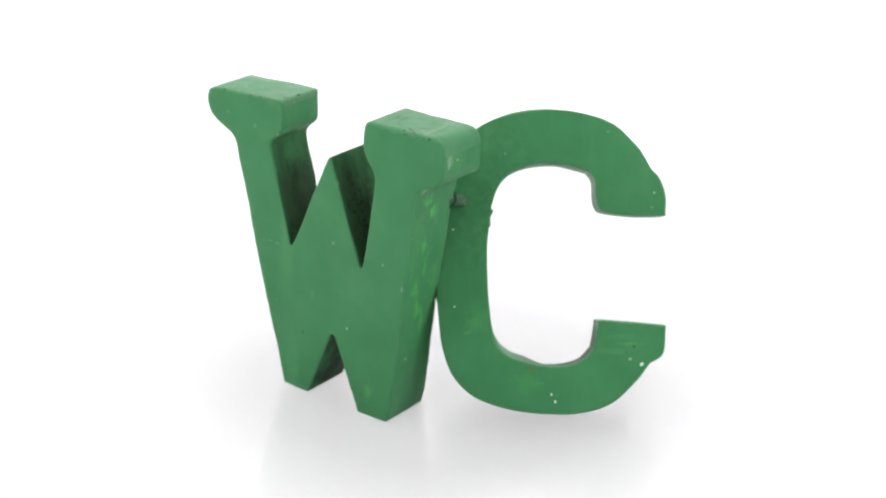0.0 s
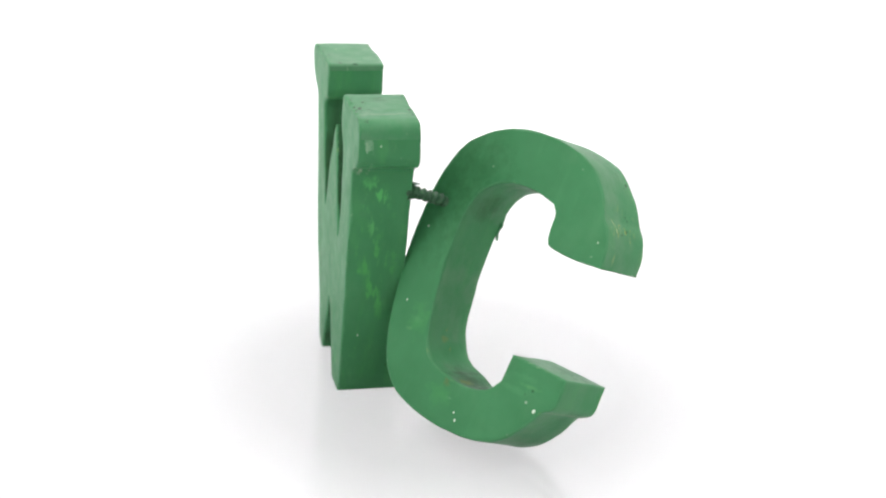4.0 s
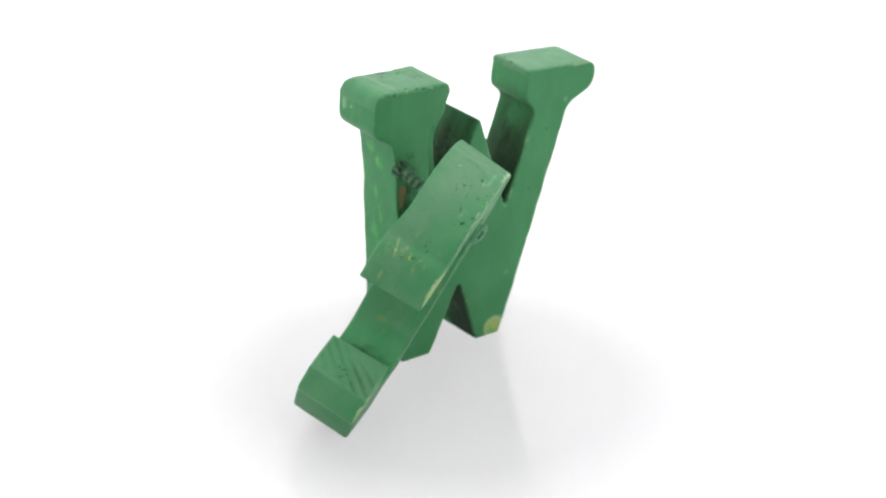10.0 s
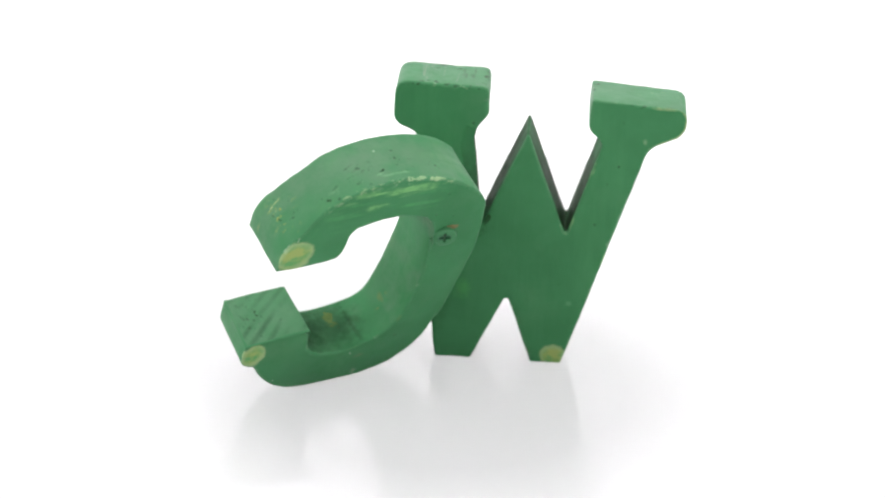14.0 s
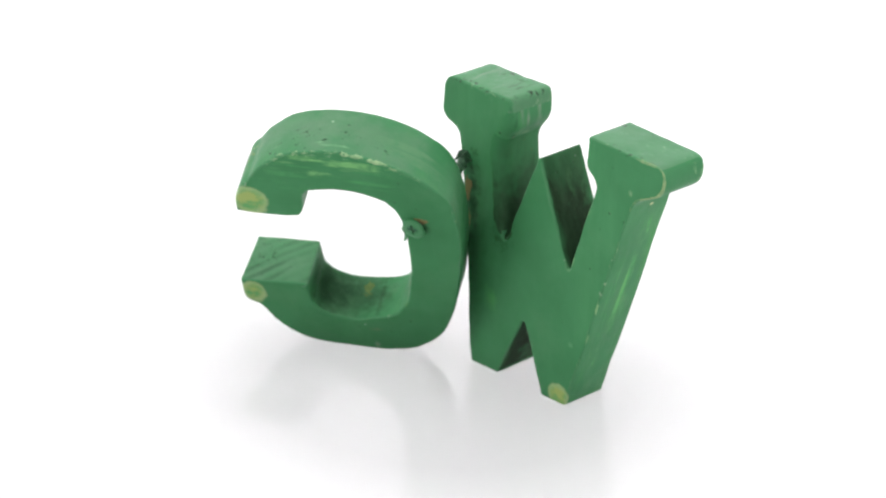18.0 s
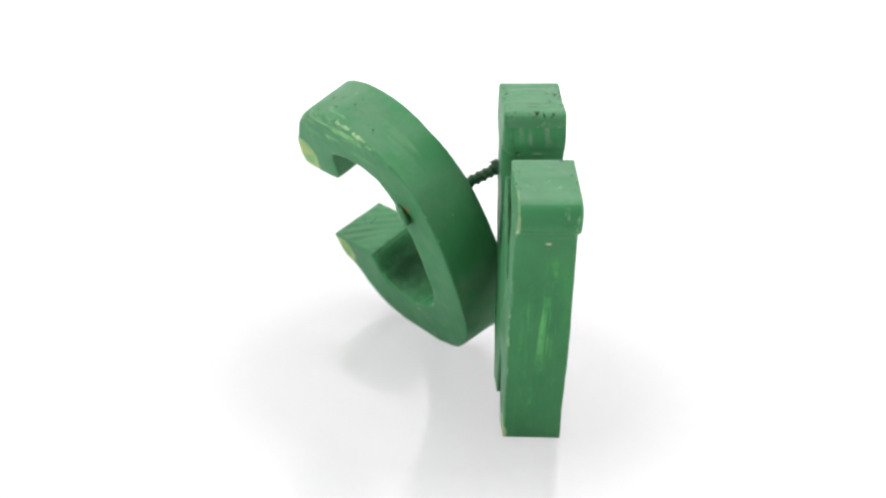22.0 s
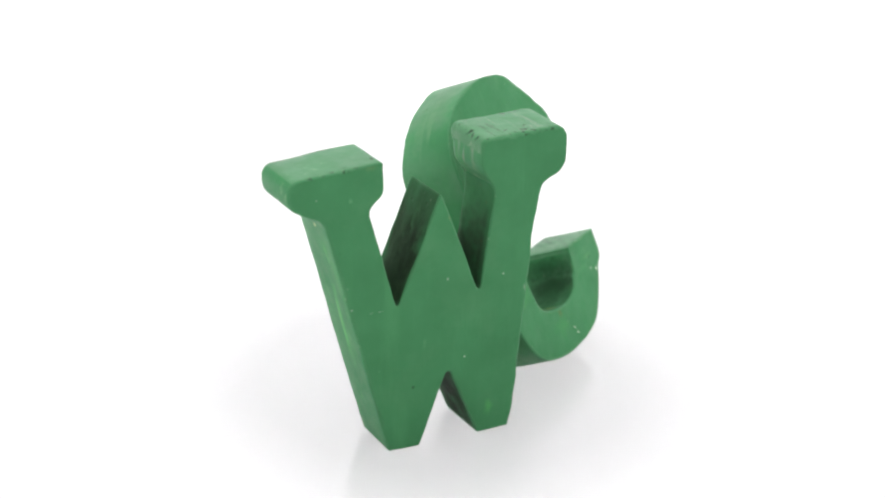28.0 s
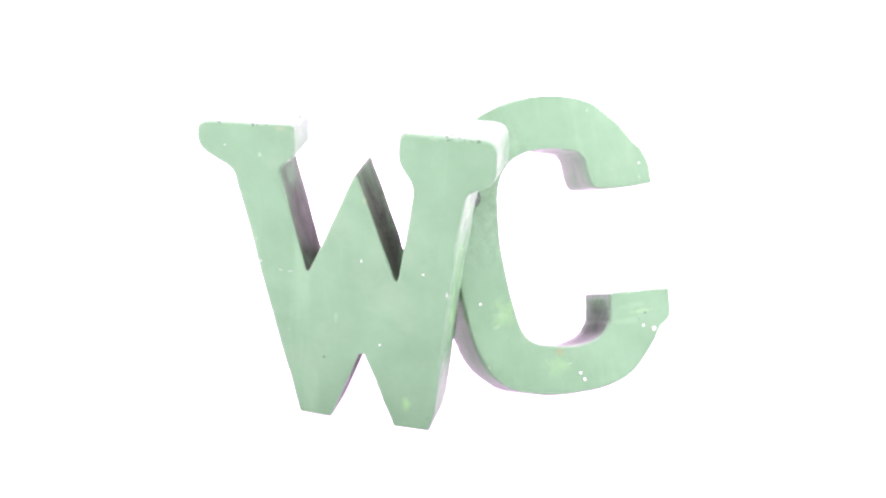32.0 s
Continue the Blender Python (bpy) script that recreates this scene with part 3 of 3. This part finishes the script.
def w_ragged(p, deep):
    """The rims of the serifs' tops are torn."""
    return 1.6 * ramp01(p.y, 92, 94.5) * ramp01(p.x, -13, -10) + 1.8 * ramp01(p.y, 90, 92) * ramp01(p.x, -46, -42.5) * ramp01(p.x, -20, -30) * deep


def w_soft(p, deep):
    """The back edge of the right leg is sanded round in the cut and under the serif."""
    return 3.6 * ramp01(p.x, -12, -9.5) * ramp01(p.x, 0, -3) * ramp01(p.y, 47, 56) * ramp01(p.y, 93, 86) * ramp01(deep, 0.5, 0.9)


def w_back(p):
    """The saw ran a little out of square at the outer edges and in the right cut."""
    x, z = p
    outer = 0.25 * ramp01(x + 0.36 * z, -33, -36)
    cut = -1.0 * ramp01(x, -13, -9) * ramp01(x, -1, -3) * ramp01(z, 47, 58) * ramp01(z, 90, 84)
    neck = 0.6 * ramp01(x, 5, 8) * ramp01(z, 48, 60) * ramp01(z, 88, 80)
    return Vector((x + outer + cut + neck, z))


def w_lift(p):
    """The face stands a little forward at the right serif and falls back at the left foot."""
    return 0.5 * ramp01(p.x, -15, -8) * ramp01(p.y, 55, 78) - 0.3 * ramp01(p.x, -30, -40) - 0.5 * ramp01(p.x, -26, -36) * ramp01(p.y, 32, 12)


w_line = resample(fillet(W_LEFT + W_MIDDLE + W_RIGHT + W_FEET + W_BACK, 8), 1.0)
letter_w = part("letter_w", slab(w_line, [w_back(p) for p in w_line], lambda z: 18.3, 0.8, slot=w_slot, lift=w_lift, ragged=w_ragged, soft=w_soft), [M_W, M_W_EDGE, M_BURN_SHADE, M_W_SIDE, M_TOP, M_CHARRED_SHADE, M_SMOKED_SHADE], sign, shade=False)
W_POSE = pose(-0.01923, -0.02776, 0.048, 0, 0, -34.7) @ pose(0, 0, 0, -1.55) @ pose(0, 0, -0.048)
letter_w.matrix_local = W_POSE

C_TIP_UP = [(33.4, 23.0), (33.2, 29), (31.2, 34.4), (28.6, 37.2)]
C_OUTER = [(28.6, 37.2), (24.2, 44.0), (16, 50.9), (5, 53.8), (-6, 54.3), (-15.2, 52.6), (-23.7, 48.7), (-29.6, 44.0), (-33.1, 37.0), (-35.1, 27), (-36.1, 16), (-36.1, 4), (-35.2, -8), (-33.3, -20),
           (-29.5, -29), (-22.5, -35.2), (-12, -38.4), (0, -39.3), (10.8, -38.4), (19.8, -34.8), (26.7, -27.8), (30.6, -22.2)]
C_TIP_LOW = [(30.6, -22.2), (33.6, -20.4), (34.8, -17.5), (34.9, -10.4)]
C_JAW_LOW = [(34.9, -10.6), (25.5, -10.1), (15.2, -9.8), (14.1, -11.0), (13.8, -14), (13.1, -18.4)]
C_INNER = [(13.1, -18.4), (9.3, -22.5), (2, -24.5), (-6.1, -23.8), (-13.2, -21.7), (-17.4, -16.3), (-19.5, -6.1), (-20.5, 5), (-20.6, 16), (-19.3, 26.5), (-15.6, 33.2),
           (-9, 36.8), (0, 37.6), (9.6, 35.6)]
C_JAW_UP = [(9.6, 35.6), (11.4, 33), (11.9, 28), (12.7, 25), (15, 23.4), (24, 22.6), (33.4, 23.0)]


def c_slot(p):
    """The sawn end of the lower bow shows coarse grain."""
    return 4 if p.x > 14 and -13 < p.y < -8.5 and p.x < 34.6 else 3


def c_lift(p):
    """The front falls back a little at the shoulder and along the crown."""
    return -2.3 * ramp01(p.y, 22, 50) * ramp01(p.x, 36, 22) - 0.6 * ramp01(p.x, -10, -28) * ramp01(p.y, 6, 30)


def c_ragged(p, deep):
    """The back edge of the crown is chipped."""
    return deep * (1.5 * ramp01(p.y, 38, 46) + 0.9 * ramp01(p.x, 22, 27) * ramp01(p.y, 20, 26))


def c_back(p):
    """The saw ran a little out of square: the back is wider at the stem, tighter at the heel and fuller inside the lower bow."""
    x, z = p
    stem = (0.2 + 1.4 * ramp01(z, -4, 18)) * ramp01(x, -23, -29) * ramp01(z, 47, 38) * ramp01(z, -33, -20)
    bore = 0.5 * ramp01(x, -12, -17) * ramp01(x, -24, -21) * ramp01(z, 16, 4)
    lip = 1.1 * ramp01(x, 29, 34) * ramp01(z, -5, -10)
    crown = ramp01(x, 2, -12) * ramp01(z, 34, 44)
    heel = ramp01(x, -15, -26) * ramp01(z, -6, -20)
    toe = ramp01(x, 8, 16) * ramp01(z, -20, -28)
    bow = ramp01(z, -12, -18) * ramp01(z, -30, -26) * ramp01(x, -22, -18) * ramp01(x, -1, -9)
    return Vector((x - stem - bore + lip + 0.6 * crown + 0.9 * heel + 0.45 * toe + 0.5 * bow, z - 1.1 * crown + 0.2 * ramp01(z, -31, -38) + 0.7 * heel - 0.6 * toe + 1.2 * bow))


c_line = []
for piece in (C_TIP_UP, C_OUTER, C_TIP_LOW, C_JAW_LOW, C_INNER, C_JAW_UP):
    c_line += spline(piece, 8)[:-1]
c_line = resample(c_line, 1.0)
letter_c = part("letter_c", slab(c_line, [c_back(p) for p in c_line], lambda z: 19.0 + 0.017 * (z + 39), 0.8, slot=c_slot, lift=c_lift, ragged=c_ragged), [M_C, M_C_EDGE, M_BURN_SHADE, M_C_SIDE, M_GRAIN], sign, shade=False)
# the C leans back behind the W
C_POSE = pose(0.03247, -0.01745, 0.04258, 0, 0, 0.3) @ pose(0, 0, 0, -24.67)
letter_c.matrix_local = C_POSE


# ---- the screw that joins them: head at the C's back, point in the W ----
def screw_shaft(length, core, crest, pitch):
    bm = bmesh.new()
    around, per = 16, 6
    rings = []
    count = int(length / pitch * per)
    for k in range(count + 1):
        z = length * k / count
        ring = []
        for i in range(around):
            a = 2 * math.pi * i / around
            phase = (z / pitch - i / around) % 1.0
            r = core + (crest - core) * max(0.0, 1 - abs(phase - 0.5) * 3.2)
            taper = min(1.0, (length - z) / 1.5 + 0.3)
            ring.append(bm.verts.new((r * taper * math.cos(a) * MM, r * taper * math.sin(a) * MM, -z * MM)))
        rings.append(ring)
    for a, b in zip(rings, rings[1:]):
        for i in range(around):
            bm.faces.new((a[i], a[(i + 1) % around], b[(i + 1) % around], b[i]))
    bm.faces.new(rings[0])
    bm.faces.new(rings[-1])
    bmesh.ops.recalc_face_normals(bm, faces=bm.faces)
    return bm


def screw_head(radius, arm, slot, deep):
    """A countersunk head with a cross recess, its flat top at z = 0.6 mm."""
    bm = bmesh.new()
    n = 40
    circle = [(math.cos(2 * math.pi * k / n), math.sin(2 * math.pi * k / n)) for k in range(n)]
    rings = [[bm.verts.new((x * r * MM, y * r * MM, z * MM)) for x, y in circle] for r, z in ((radius * 0.86, 0.6), (radius * 0.97, 0.35), (radius, 0.0), (radius, -0.5), (1.6, -2.6))]
    for a, b in zip(rings, rings[1:]):
        for i in range(n):
            bm.faces.new((a[i], a[(i + 1) % n], b[(i + 1) % n], b[i]))
    bm.faces.new(rings[-1])
    cross = []
    for q in range(4):
        c, s = math.cos(q * math.pi / 2), math.sin(q * math.pi / 2)
        cross += [(c * x - s * y, s * x + c * y) for x, y in ((slot, -slot), (arm, -slot), (arm, slot))]
    top = [bm.verts.new((x * MM, y * MM, 0.6 * MM)) for x, y in cross]
    low = [bm.verts.new((x * 0.6 * MM, y * 0.6 * MM, (0.6 - deep) * MM)) for x, y in cross]
    rim = [bm.edges.new((top[i], top[(i + 1) % 12])) for i in range(12)]
    rim += [e for e in bm.edges if e.verts[0] in rings[0] and e.verts[1] in rings[0]]
    bmesh.ops.triangle_fill(bm, use_beauty=True, use_dissolve=False, edges=rim)
    for i in range(12):
        bm.faces.new((top[i], top[(i + 1) % 12], low[(i + 1) % 12], low[i]))
    bm.faces.new(low)
    bmesh.ops.recalc_face_normals(bm, faces=bm.faces)
    return bm


AXIS = Vector((0.302, 0.8665, -0.3976)).normalized()
screw = part("screw", screw_shaft(36.6, 1.55, 2.15, 2.3), M_STEEL, sign, "steel wood screw daubed with green paint")
screw.matrix_local = Matrix.Translation((0.0093, 0.0119, 0.0564)) @ AXIS.to_track_quat("Z", "Y").to_matrix().to_4x4()
part("screw_head", screw_head(3.75, 1.9, 0.45, 1.6), M_HEAD, screw, "cross-slotted screw head smeared with paint")


def flake():
    """A peeling strip of paint at the rim of the screw hole."""
    bm = bmesh.new()
    rows = []
    for k in range(7):
        t = k / 6
        w = 1.1 * (1 - 0.75 * t) * (1 + 0.25 * math.sin(9 * t))
        bend = 1.6 * t * t
        rows.append([bm.verts.new((x * MM, y * MM, -5.6 * t * MM)) for x, y in ((-w + bend, -0.18), (w + bend, -0.18), (w + bend, 0.18), (-w + bend, 0.18))])
    for a, b in zip(rows, rows[1:]):
        for i in range(4):
            bm.faces.new((a[i], a[(i + 1) % 4], b[(i + 1) % 4], b[i]))
    bm.faces.new(rows[0])
    bm.faces.new(rows[-1])
    bmesh.ops.recalc_face_normals(bm, faces=bm.faces)
    return bm


peel = part("paint_flake", flake(), M_W_EDGE, sign, "loose flake of green paint by the screw")
peel.matrix_local = C_POSE @ pose(-0.0199, 0.0192, 0.0235, 8, 12, 20)


def torn_collar(inner, teeth):
    """A crown of torn paint and splinters round the screw where it enters the W."""
    bm = bmesh.new()
    pick = random.Random(5)
    for k in range(teeth):
        a, span = 2 * math.pi * k / teeth, 0.9 * math.pi / teeth
        high, lean = pick.uniform(0.8, 3.2), pick.uniform(0.3, 1.4)
        foot = [bm.verts.new((r * math.cos(b) * MM, r * math.sin(b) * MM, -0.6 * MM)) for r, b in ((inner, a - span), (inner, a + span), (inner + 1.3, a + span), (inner + 1.3, a - span))]
        tip = bm.verts.new(((inner + lean) * math.cos(a + 0.3) * MM, (inner + lean) * math.sin(a + 0.3) * MM, high * MM))
        bm.faces.new(foot)
        for i in range(4):
            bm.faces.new((foot[i], foot[(i + 1) % 4], tip))
    bmesh.ops.recalc_face_normals(bm, faces=bm.faces)
    return bm


# the place on the screw's axis where it leaves the back of the W
head_at = Vector((0.0093, 0.0119, 0.0564))
into_w = W_POSE.inverted()
start, step = into_w @ head_at, into_w.to_3x3() @ -AXIS
gone = (0.0183 - start.y) / step.y
collar = part("torn_collar", torn_collar(1.7, 9), M_STEEL, sign, "torn green paint and splinters round the screw", shade=False)
collar.matrix_local = Matrix.Translation(head_at - AXIS * gone) @ AXIS.to_track_quat("Z", "Y").to_matrix().to_4x4()


def motions():
    rows = []
    for k in range(0, 17):
        t = 2.0 * k
        rows.append((t, math.degrees(-0.183804 * t - 0.00773 * math.sin(math.pi * t / 32))))
    walk(sign, [(t, pose(0, 0, 0, 0, 0, a)) for t, a in rows])
    walk(turntable, [(t, pose(0, 0, -0.03, 0, 0, a)) for t, a in rows])


motions()
